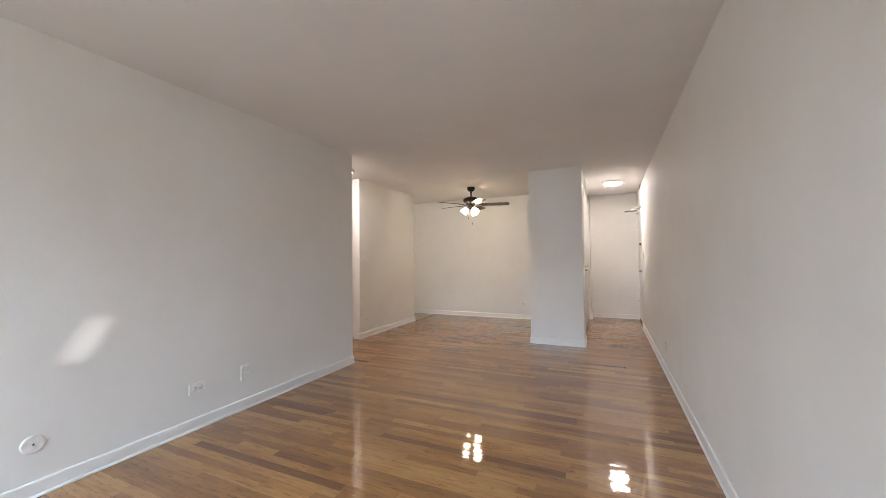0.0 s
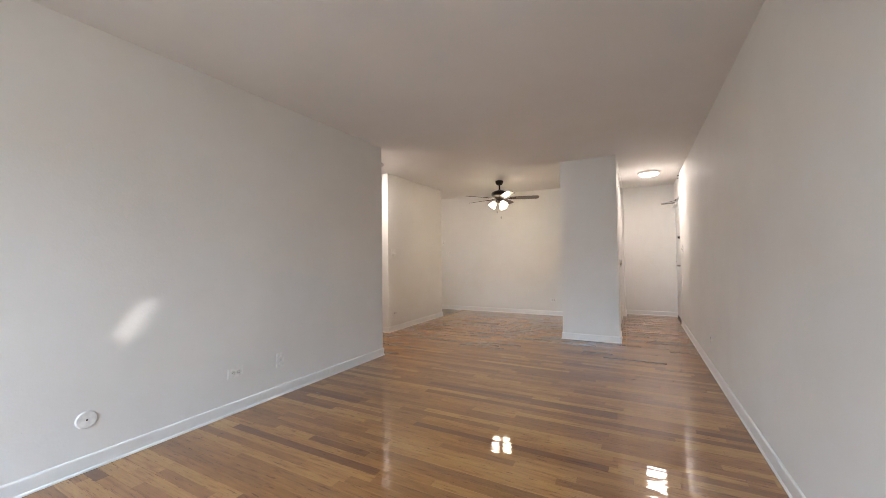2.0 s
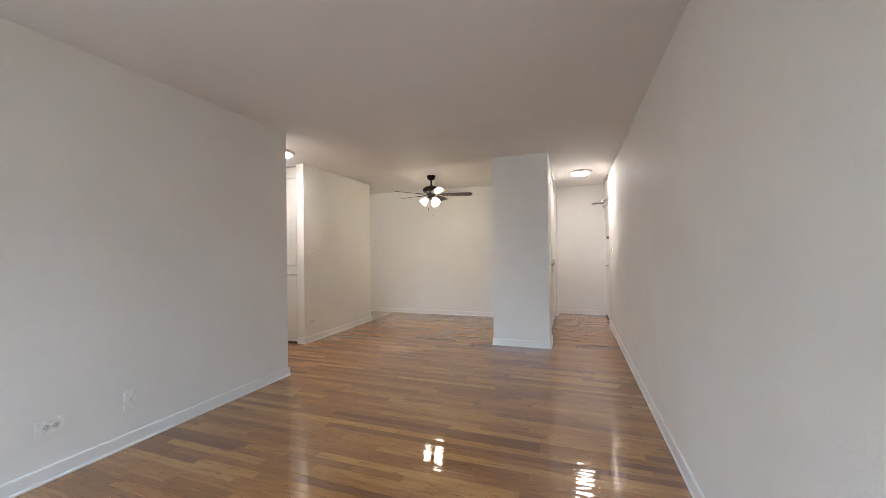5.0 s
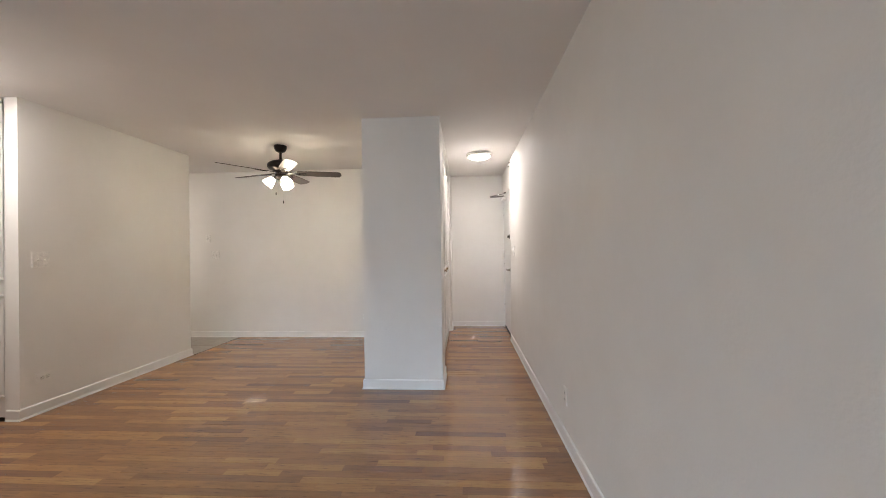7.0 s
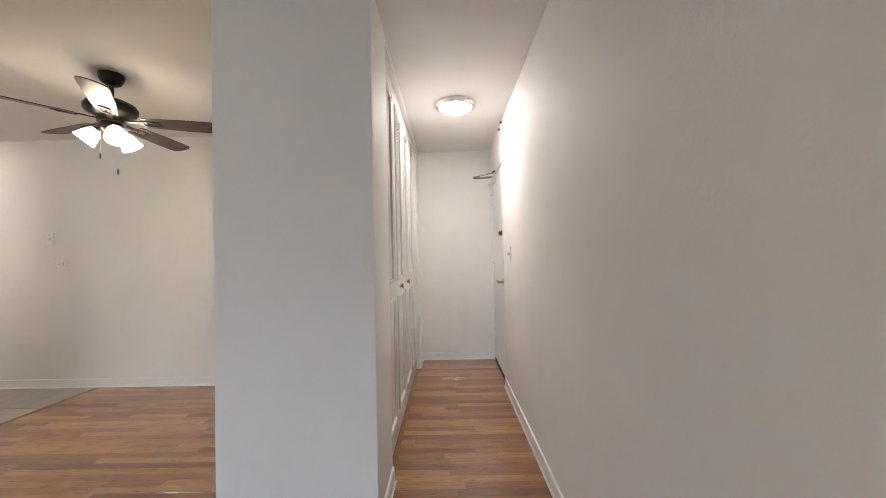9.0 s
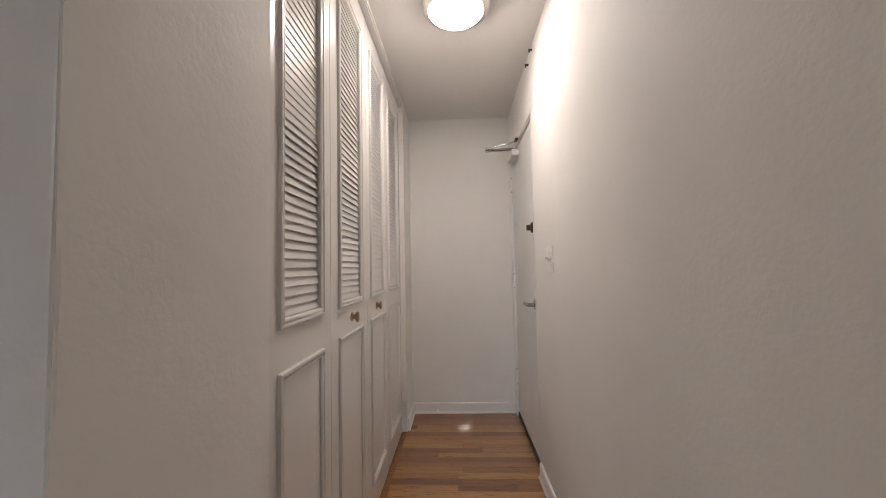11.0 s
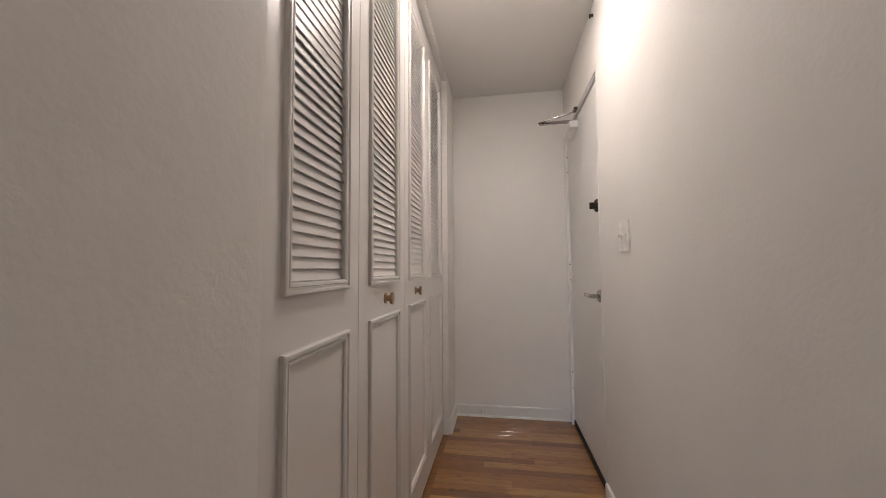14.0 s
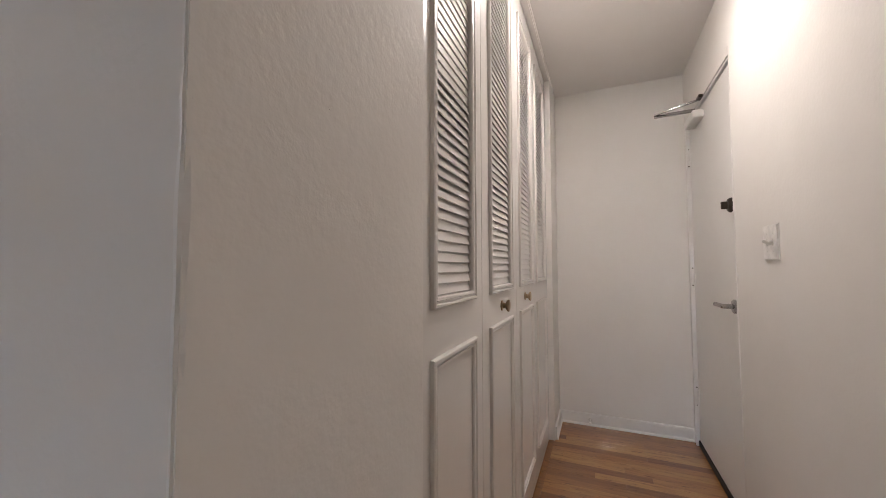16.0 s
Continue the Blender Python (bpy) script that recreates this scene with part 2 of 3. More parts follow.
# ---- the shell ----
XL, YL = -3.24, -1.76          # living room's side wall and where it ends
XS, YS, YF = -3.945, -0.69, 1.015   # wall with the switches
XP, XC = -1.53, -0.83          # closet block
YB, YE = 1.95, 2.68            # dining wall and corridor end
Y0 = REAR
XH = -6.2
T = 0.12
DOOR_Y0, DOOR_Y1, DOOR_H = 1.80, 2.615, 2.055
CL0, CL1, CLH = 0.415, 2.325, 2.392  # closet doors: start, end, head

structure("ceiling", boxes((XH - T, 0.3, Y0 - T, YE + T, H, H + 0.2)), CEIL, "white painted plaster ceiling over the whole flat", "ceiling")
structure("wall_east", boxes((0, 0.2, Y0 - T, DOOR_Y0 - 0.02, 0, H), (0, 0.2, DOOR_Y1 + 0.02, YE + T, 0, H), (0, 0.2, DOOR_Y0 - 0.02, DOOR_Y1 + 0.02, DOOR_H + 0.015, H)), WALL, "long white painted plaster wall beside the entry door", "wall")
structure("wall_corridor_end", boxes((XP, 0, YE, YE + T, 0, H)), WALL, "white painted wall closing the entry corridor", "wall")
structure("wall_closet_front", boxes((XP, XC, 0, 0.1, 0, H)), WALL, "white painted end wall of the closet block", "wall")
structure("wall_closet_side", boxes((XC - 0.1, XC, 0.1, CL0 - 0.012, 0, H), (XC - 0.1, XC, CL1 + 0.012, YE, 0, H), (XC - 0.1, XC, CL0 - 0.012, CL1 + 0.012, CLH + 0.004, H)), WALL, "white painted closet wall with an opening for folding doors", "wall")
structure("wall_closet_back", boxes((XP, XP + 0.1, 0.1, YE, 0, H)), WALL, "white painted back wall of the closet", "wall")
structure("wall_dining", boxes((XH, XP, YB, YB + T, 0, H)), WALL, "white painted wall behind the dining area", "wall")
structure("wall_switches", boxes((XS - T, XS, YS, YF, 0, H)), WALL, "white painted wall with a double light switch", "wall")
structure("wall_kitchen", boxes((XH, XS - T, YF - T, YF, 0, H)), WALL, "white painted kitchen wall", "wall")
HD0, HD1, HDH = -4.600, -4.055, 2.395
structure("wall_hall_closet", boxes((HD1 + 0.003, XS - T, YS, YS + T, 0, H), (XH, HD0 - 0.01, YS, YS + T, 0, H), (HD0 - 0.01, HD1 + 0.003, YS, YS + T, HDH + 0.006, H)), WALL, "white painted hall wall with a narrow closet opening", "wall")
structure("wall_living", boxes((XL - T, XL, Y0, YL, 0, H)), WALL, "white painted living room wall with low outlets", "wall")
structure("wall_hall", boxes((XH, XL - T, YL - T, YL, 0, H)), WALL, "white painted wall of the side hall", "wall")
structure("wall_west", boxes((XH - T, XH, Y0 - T, YE + T, 0, H)), WALL, "white painted wall closing hall and kitchen", "wall")
structure("wall_rear", boxes((XH, WIN[0], Y0 - T, Y0, 0, H), (WIN[1], 0, Y0 - T, Y0, 0, H), (WIN[0], WIN[1], Y0 - T, Y0, 0, WIN[2]), (WIN[0], WIN[1], Y0 - T, Y0, WIN[3], H)), WALL, "white painted wall with the living room window", "wall")
structure("wall_hall_closet_inside", boxes((XH, XS - T, YS + 0.62, YS + 0.7, 0, H)), CLOSET_SHADE, "plain wall inside the hall closet", "wall")
structure("floor", boxes((XH, 0.2, Y0, YE + T, -0.2, -0.012)), SUBFLOOR, "dark wooden subfloor under oak strip flooring", "floor")
structure("ground", boxes((-60, 60, -80, Y0 - 0.4, -1.2, -1.0)), GROUND, "lawn outside the living room window", "ground")

w = tagged(new("window_1"), "wide living room window with white frame", "window", kind="structure")
wm = (WIN[0] + WIN[1]) / 2
wf = []
for x0, x1, z0, z1 in ((WIN[0], WIN[1], WIN[2], WIN[2] + 0.05), (WIN[0], WIN[1], WIN[3] - 0.05, WIN[3]), (WIN[0], WIN[0] + 0.05, WIN[2] + 0.05, WIN[3] - 0.05), (WIN[1] - 0.05, WIN[1], WIN[2] + 0.05, WIN[3] - 0.05), (wm - 0.03, wm + 0.03, WIN[2] + 0.05, WIN[3] - 0.05)):
    wf.append((x0, x1, Y0 - 0.09, Y0 - 0.03, z0, z1))
part("window_frame", boxes(*wf), TRIM, w)
for x0, x1 in ((WIN[0] + 0.05, wm - 0.03), (wm + 0.03, WIN[1] - 0.05)):
    pane = part("pane", boxes((x0, x1, Y0 - 0.063, Y0 - 0.057, WIN[2] + 0.05, WIN[3] - 0.05)), GLASS, w, "clear glass")
    pane.visible_shadow = False
part("window_sill", boxes((WIN[0] - 0.05, WIN[1] + 0.05, Y0 - 0.03, Y0 + 0.08, WIN[2] - 0.03, WIN[2]), bevel=0.006), TRIM, w)


def baseboard(x0, y0, x1, y1, nx, ny, e0=0.0, e1=0.0):
    """A flat board with an eased top and a quarter-round shoe, along a wall whose room side faces (nx, ny); e0, e1 lengthen the ends."""
    d = Vector((x1 - x0, y1 - y0, 0))
    n, u = d.length, d.normalized()
    nn = Vector((nx, ny, 0))
    prof = [(0, 0.0015), (0.0195, 0.0015), (0.019, 0.007), (0.0165, 0.012), (0.0125, 0.015), (0.012, 0.075), (0.010, 0.081), (0.005, 0.084), (0, 0.084)]
    bm = bmesh.new()
    ends = []
    for s, e in ((0, -e0), (n, e1)):
        sign = 1 if s else -1
        ring = []
        for o, z in prof:
            ext = (e1 if s else e0)
            k = s + sign * (o if ext > 0 else (-o if ext < 0 else 0))
            p = Vector((x0, y0, 0)) + u * k + nn * o
            ring.append(bm.verts.new((p.x, p.y, z)))
        ends.append(ring)
    a, b = ends
    for i in range(len(prof) - 1):
        bm.faces.new((a[i], a[i + 1], b[i + 1], b[i]))
    bm.faces.new(a)
    bm.faces.new(b)
    ob = structure("baseboard", bm, TRIM, "white painted baseboard with a rounded shoe strip", "baseboard")
    for f in ob.data.polygons:
        f.use_smooth = False
    return ob


# e > 0: the board turns an outer corner there, e < 0: an inner one
baseboard(0, Y0, 0, DOOR_Y0 - 0.03, -1, 0)
baseboard(XC + 0.002, YE, -0.002, YE, 0, -1, -1, 0)
baseboard(XC, CL1 + 0.03, XC, YE, 1, 0, 0, -1)
baseboard(XC, 0, XC, CL0 - 0.02, 1, 0, 1, 0)
baseboard(XP, 0, XC, 0, 0, -1, 1, 1)
baseboard(XP, 0, XP, YB, -1, 0, 1, -1)
baseboard(XH, YB, XP, YB, 0, -1, 0, -1)
baseboard(XS, YS, XS, YF, 1, 0, 1, 1)
baseboard(XH, YF, XS, YF, 0, 1, 0, 1)
baseboard(HD1 + 0.012, YS, XS, YS, 0, -1, 0, 1)
baseboard(XH, YS, HD0 - 0.012, YS, 0, -1)
baseboard(XL, Y0, XL, YL, 1, 0, 0, 1)
baseboard(XH, YL, XL, YL, 0, 1, 0, 1)


# ---- folding closet doors ----
LOUVRE = (1.064, 2.236)
PITCH = 0.0234


def ring_bm(bm, a0, a1, z0, z1, width, depth):
    """A stepped moulding round a rectangle, in the plane of a door leaf: a along it, z up, proud in -y."""
    prof = [(0, 0), (0.0005, depth * 0.8), (0.003, depth), (width * 0.34, depth), (width * 0.42, depth * 0.45), (width * 0.60, depth * 0.45), (width * 0.66, depth * 0.8), (width * 0.9, depth * 0.72), (width, depth * 0.4), (width, 0)]
    rings = []
    for o, h in prof:
        rings.append([bm.verts.new((x, -h, z)) for x, z in ((a0 + o, z0 + o), (a1 - o, z0 + o), (a1 - o, z1 - o), (a0 + o, z1 - o))])
    for p, q in zip(rings, rings[1:]):
        for i in range(4):
            j = (i + 1) % 4
            bm.faces.new((p[i], p[j], q[j], q[i]))
    return bm


def slat_mesh(width):
    """A tilted louvre blade with rounded edges, centred, its front edge low."""
    bm = bmesh.new()
    t, d = 0.0017, 0.0126
    prof = [(-d, -t), (-d - 0.0012, 0), (-d, t), (d, t), (d, -t)]
    c, s = math.cos(radians(72.5)), math.sin(radians(72.5))
    ends = [[bm.verts.new((x, y * c - z * s, y * s + z * c)) for y, z in prof] for x in (-width / 2, width / 2)]
    for i in range(5):
        j = (i + 1) % 5
        bm.faces.new((ends[0][i], ends[0][j], ends[1][j], ends[1][i]))
    bm.faces.new(ends[0])
    bm.faces.new(ends[1])
    return mesh_of("slat", bm, DOOR)


def bifold(name, m, leaves, top, label, knob, z_low=0.02, pitch=PITCH, shuts=(1.5, 1.5), e=0.021):
    """A pair of hinged leaves (x from, x to, panel from, panel to): louvres above, a moulded panel below. The face lies in y = 0 and looks to -y."""
    door = thing(name, label, "closet door", m)
    th, mw = 0.032, e + 0.003
    q0, q1 = LOUVRE
    for (x0, x1, a0, a1), shut in zip(leaves, shuts):
        x0, x1 = x0 + 0.0015, x1 - 0.0015
        bm = boxes((x0, a0 + e, 0, th, z_low, top), (a1 - e, x1, 0, th, z_low, top), (a0 + e, a1 - e, 0, th, z_low, q0), (a0 + e, a1 - e, 0, th, q1, top))
        leaf = part("leaf", bm, DOOR, door)
        part("moulding", ring_bm(bmesh.new(), a0, a1, q0 - mw, q1 + mw, mw, 0.011), DOOR, leaf)
        part("moulding", ring_bm(bmesh.new(), a0, a1, 0.165, 0.938, mw, 0.011), DOOR, leaf)
        slat = slat_mesh(a1 - a0 - 2 * e + 0.004)
        k = int((q1 - q0 - 0.004) / pitch)
        for j in range(k):
            s = new("slat", slat)
            s.parent = leaf
            z = q0 + 0.002 + (j + 0.5) * (q1 - q0) / k
            s.matrix_basis = pose((a0 + a1) / 2, 0.009, z, random.uniform(-0.3, 0.3) + (shut if z > 1.58 else 0))   # the upper blades sit more or less shut
        if x0 < knob < x1:
            turn = pose(knob, 0, 0.991, 90)
            part("knob", lathe([(0, 0), (0.018, 0.0), (0.018, 0.003), (0.010, 0.006), (0.009, 0.014), (0.018, 0.019), (0.021, 0.023), (0.020, 0.027), (0.013, 0.029), (0, 0.0285)], 24, turn), BRASS, leaf, "round antique brass knob", True)
    return door


face = -0.863
CLOSET_LABEL = "closed off-white painted bifold closet door with louvres and brass knob"
bifold("bifold_closet_door", pose(face, 0, 0, 0, 0, 90), ((CL0, 0.86, 0.502, 0.785), (0.86, 1.345, 0.935, 1.25)), CLH - 0.012, CLOSET_LABEL, 1.095, shuts=(9, 2))
bifold("bifold_closet_door", pose(face, 0, 0, 0, 0, 90), ((1.345, 1.795, 1.402, 1.725), (1.795, CL1, 1.86, 2.21)), CLH - 0.012, CLOSET_LABEL, 1.535)
HM = (HD0 + HD1) / 2
bifold("bifold_closet_door", pose(0, YS + 0.014, 0), ((HD0, HM, HD0 + 0.026, HM - 0.024), (HM, HD1, HM + 0.024, HD1 - 0.008)), HDH - 0.012, "closed narrow white bifold closet door in the side hall", HD0 + 0.155, e=0.013)
track = thing("door_track", "white painted steel track over the closet doors", "door track")
part("rail", boxes((face - 0.05, XC - 0.003, CL0 - 0.01, CL1 + 0.01, CLH - 0.008, CLH + 0.003)), TRIM, track)
# black strip painted where the gap over the leaves lies in shadow
part("shadow_gap", boxes((face - 0.04, face - 0.004, CL0 - 0.008, CL1 + 0.008, CLH - 0.012, CLH - 0.009)), SLOT, track, "black strip for the shadow in the gap")
threshold = thing("closet_threshold", "varnished oak strip under the closet doors", "threshold")
part("strip", boxes((face - 0.06, XC - 0.004, CL0 - 0.01, CL1 + 0.01, -0.01, 0.004), bevel=0.0015), OAK, threshold)


def ragged_edge(wall, x, y, z0, z1, w, nx, ny, seed):
    """A crusty bead of old paint down a corner, of uneven width."""
    r = random.Random(seed)
    bm = bmesh.new()
    rows_ = []
    n = int((z1 - z0) / 0.012)
    k = 1.0
    for i in range(n + 1):
        k = max(0.15, min(1.6, k + r.uniform(-0.35, 0.35)))
        z = z0 + (z1 - z0) * i / n
        a = w * k
        rows_.append([bm.verts.new((x + dx, y + dy, z)) for dx, dy in ((-nx * 0.004 - ny * a, -ny * 0.004 - nx * a), (nx * 0.0022 * k - ny * a * 0.5, ny * 0.0022 * k - nx * a * 0.5), (nx * 0.0018 * k + ny * a * 0.5, ny * 0.0018 * k + nx * a * 0.5), (-nx * 0.004 + ny * a, -ny * 0.004 + nx * a))])
    for a, b in zip(rows_, rows_[1:]):
        for i in range(3):
            bm.faces.new((a[i], a[i + 1], b[i + 1], b[i]))
    part("paint_bead", bm, TRIM, bpy.data.objects[wall], "rough ridge of old white paint")


ragged_edge("wall_east", 0, DOOR_Y0 - 0.024, 0.09, 2.1, 0.006, -1, 0, 3)
ragged_edge("wall_closet_front", XC - 0.004, 0, 0.09, H - 0.01, 0.004, 0, -1, 5)

# ---- entry door ----
frame_ob = tagged(new("door_frame"), "white painted steel frame of the entry door", "door frame", kind="structure")
part("jamb", boxes((0.004, 0.14, DOOR_Y0 - 0.019, DOOR_Y0 - 0.003, 0, DOOR_H + 0.014), bevel=0.002), TRIM, frame_ob)
part("jamb", boxes((-0.004, 0.14, DOOR_Y1 + 0.003, DOOR_Y1 + 0.019, 0, DOOR_H + 0.014), bevel=0.002), TRIM, frame_ob)
part("head", boxes((0.004, 0.14, DOOR_Y0 - 0.003, DOOR_Y1 + 0.003, DOOR_H + 0.002, DOOR_H + 0.0135)), TRIM, frame_ob)
# black sheet behind the leaf, stands for the shade in the gaps round it
part("backing", boxes((0.07, 0.14, DOOR_Y0 - 0.003, DOOR_Y1 + 0.003, 0, DOOR_H + 0.002)), SLOT, frame_ob)
door = tagged(new("door_1"), "closed flat white entry door with lever and deadbolt", "door", kind="structure")
DX = 0.016
part("leaf", boxes((DX, DX + 0.045, DOOR_Y0, DOOR_Y1, 0.035, DOOR_H - 0.003), bevel=0.002), ENTRY, door)
part("door_sweep", boxes((DX - 0.006, DX + 0.03, DOOR_Y0, DOOR_Y1, 0.003, 0.036)), RUBBER, door, "black rubber sweep")
for z in (0.308, 1.06, 1.83):
    hg = part("hinge", boxes((DX - 0.003, DX + 0.001, DOOR_Y1 - 0.028, DOOR_Y1 + 0.001, z - 0.05, z + 0.05)), TRIM, door, "painted butt hinge")
    part("knuckle", lathe([(0, -0.052), (0.0065, -0.052), (0.0065, 0.052), (0, 0.052)], 12, pose(DX - 0.008, DOOR_Y1 + 0.002, z)), TRIM, hg, "", True)
    part("pin", lathe([(0, -0.059), (0.005, -0.058), (0.007, -0.052), (0.007, 0.052), (0.005, 0.058), (0, 0.059)], 12, pose(DX - 0.008, DOOR_Y1 + 0.002, z) @ Matrix.Diagonal((0.7, 0.7, 1, 1))), DARKMETAL, hg, "bare dark pin ends", True)
hd = part("door_handle", lathe([(0, 0), (0.032, 0), (0.032, 0.006), (0.028, 0.010), (0.012, 0.012), (0.011, 0.045), (0, 0.046)], 28, pose(DX, 1.865, 0.945, 0, -90)), CHROME, door, "satin chrome lever", True)
lv = bmesh.new()
box(lv, DX - 0.058, DX - 0.038, 1.855, 1.98, 0.936, 0.955, 0.006)
part("lever", lv, CHROME, hd, "", True)
db = part("deadbolt", lathe([(0, 0), (0.034, 0), (0.034, 0.008), (0.028, 0.016), (0.02, 0.018), (0, 0.018)], 28, pose(DX, 1.858, 1.405, 0, -90)), DARKMETAL, door, "dark bronze deadbolt", True)
part("thumb_turn", boxes((DX - 0.042, DX - 0.017, 1.852, 1.864, 1.388, 1.422), bevel=0.003), DARKMETAL, db)
for z in (1.365, 1.446):
    part("latch_plate", boxes((DX - 0.006, DX, DOOR_Y0 + 0.002, DOOR_Y0 + 0.045, z - 0.008, z + 0.008), bevel=0.002), TRIM, db)
cl = part("door_closer", boxes((DX - 0.058, DX, 2.25, 2.47, 1.968, 2.014), bevel=0.008), TRIM, door, "painted hydraulic door closer")
part("pinion", lathe([(0, 0), (0.018, 0), (0.018, 0.012), (0, 0.014)], 20, pose(DX - 0.03, 2.31, 2.012)), NICKEL, cl, "", True)


def bar(p, q, w, h, bevel=0.0):
    p, q = Vector(p), Vector(q)
    bm = bmesh.new()
    d = q - p
    box(bm, 0, d.length, -w / 2, w / 2, -h / 2, h / 2, bevel)
    turn = Matrix.Translation(p) @ Vector((1, 0, 0)).rotation_difference(d).to_matrix().to_4x4()
    bmesh.ops.transform(bm, matrix=turn, verts=bm.verts)
    return bm


part("arm", bar((DX - 0.03, 2.31, 2.03), (-0.225, 2.29, 2.016), 0.024, 0.007, 0.002), CHROME, cl, "bare steel arm", True)
part("arm", bar((-0.225, 2.29, 2.026), (-0.01, 2.24, 2.062), 0.013, 0.011, 0.002), CHROME, cl, "bare steel arm", True)
part("arm_shoe", boxes((-0.022, -0.001, 2.19, 2.25, 2.058, 2.074), bevel=0.003), DARKMETAL, cl, "dark bracket")


# ---- plates ----
def plate_thing(name, label, category, m, w, h, toggles=0, sockets=0, wide=False, rocker=False, cover=IVORY):
    """A cover plate in the plane y = 0, looking to -y."""
    ob = thing(name, label, category, m)
    bm = bmesh.new()
    box(bm, -w / 2, w / 2, -0.0065, 0, -h / 2, h / 2)
    es = [e for e in bm.edges if all(v.co.y < -0.005 for v in e.verts)]
    bmesh.ops.bevel(bm, geom=es, offset=0.004, segments=2, affect="EDGES")
    part("cover_plate", bm, cover, ob)
    for i in range(toggles):
        x = (i - (toggles - 1) / 2) * 0.046
        part("toggle_slot", boxes((x - 0.005, x + 0.005, -0.0075, -0.006, -0.012, 0.012)), SOCKET, ob)
        bm = bmesh.new()
        box(bm, -0.004, 0.004, -0.016, 0, -0.005, 0.005, 0.0015)
        bmesh.ops.transform(bm, matrix=pose(x, -0.006, 0, 28 if i % 2 else -28), verts=bm.verts)
        part("toggle", bm, IVORY, ob)
        for z in (-0.03, 0.03):
            part("screw", lathe([(0, 0), (0.0035, 0), (0.0025, 0.0015), (0, 0.0015)], 10, pose(x, -0.0065, z, 90)), IVORY, ob)
    for i in range(sockets):
        c = (i - (sockets - 1) / 2) * 0.039
        x, z = (c, 0) if wide else (0, c)
        s = part("socket", lathe([(0, 0), (0.0165, 0), (0.0165, 0.0015), (0.015, 0.0025), (0, 0.0025)], 20, pose(x, -0.0065, z, 90)), SOCKET, ob, "", True)
        for dx, dz, ww, hh in ((-0.0065, 0.003, 0.0016, 0.008), (0.0065, 0.003, 0.0016, 0.008), (0, -0.007, 0.0045, 0.0045)):
            if wide:
                dx, dz, ww, hh = dz, dx, hh, ww
            part("slot", boxes((x + dx - ww / 2, x + dx + ww / 2, -0.0096, -0.0088, z + dz - hh / 2, z + dz + hh / 2)), SLOT, s)
    if rocker:
        part("jack", boxes((-0.008, 0.008, -0.0085, -0.006, -0.008, 0.008)), SOCKET, ob)
        part("jack_pin", lathe([(0, 0), (0.0045, 0), (0.0045, 0.006), (0, 0.006)], 12, pose(0, -0.008, 0, 90)), NICKEL, ob)
        for z in (-0.042, 0.042):
            part("screw", lathe([(0, 0), (0.0035, 0), (0.0025, 0.0015), (0, 0.0015)], 10, pose(0, -0.0065, z, 90)), IVORY, ob)
    return ob


plate_thing("light_switch", "ivory double toggle light switch on the corridor wall", "light switch", pose(0, 1.415, 1.208, 0, 0, -90), 0.118, 0.122, 2)
plate_thing("light_switch", "ivory double toggle switch on the dining wall", "light switch", pose(XS, -0.55, 1.20, 0, 0, 90), 0.125, 0.125, 2)
plate_thing("light_switch", "white double toggle switch by the kitchen", "light switch", pose(-4.28, YB, 1.205), 0.125, 0.125, 2)
plate_thing("jack_plate", "small beige jack plate above a light switch", "wall plate", pose(-4.39, YB, 1.448), 0.08, 0.12, 0, 0, False, True)
plate_thing("wall_outlet", "painted-over horizontal duplex outlet low on the wall", "outlet", pose(XS, -0.53, 0.277, 0, 0, 90), 0.114, 0.07, 0, 2, True, False, WALL)
plate_thing("wall_outlet", "white horizontal double outlet low on the living room wall", "outlet", pose(XL, -3.52, 0.294, 0, 0, 90), 0.118, 0.074, 0, 2, True)
plate_thing("phone_jack", "white upright jack plate low on the living room wall", "wall plate", pose(XL, -3.14, 0.292, 0, 0, 90), 0.074, 0.118, 0, 0, False, True)
plate_thing("wall_outlet", "white outlet low on the dining wall", "outlet", pose(-2.04, YB, 0.294), 0.114, 0.07, 0, 2, True)
plate_thing("wall_outlet", "painted-over upright outlet low on the long wall", "outlet", pose(0, -0.88, 0.30, 0, 0, -90), 0.07, 0.114, 0, 2, False, False, WALL)
rp = thing("round_cover_plate", "round white blank cover plate on the living room wall", "wall plate", pose(XL, -4.343, 0.272, 0, 0, 90))
part("disc", lathe([(0, 0), (0.047, 0), (0.047, 0.003), (0.042, 0.008), (0, 0.0095)], 32, pose(0, 0, 0, 90)), IVORY, rp, "", True)
part("screw", lathe([(0, 0), (0.005, 0), (0.004, 0.002), (0, 0.002)], 12, pose(0, -0.0095, 0, 90)), DARKMETAL, rp, "dark centre screw")
ds = thing("door_stop", "small spring door stop on the baseboard", "door stop", pose(-0.624, YE - 0.0125, 0.045))
part("base", lathe([(0, 0), (0.012, 0), (0.012, 0.004), (0.006, 0.006), (0, 0.006)], 16, pose(0, 0, 0, 90)), NICKEL, ds, "", True)
part("spring", lathe([(0.005 + 0.001 * (i % 2), 0.005 + 0.002 * i) for i in range(28)], 12, pose(0, 0, 0, 90)), NICKEL, ds, "", True)
part("tip", lathe([(0, 0.058), (0.008, 0.059), (0.009, 0.066), (0.006, 0.072), (0, 0.073)], 14, pose(0, 0, 0, 90)), IVORY, ds, "white rubber tip", True)
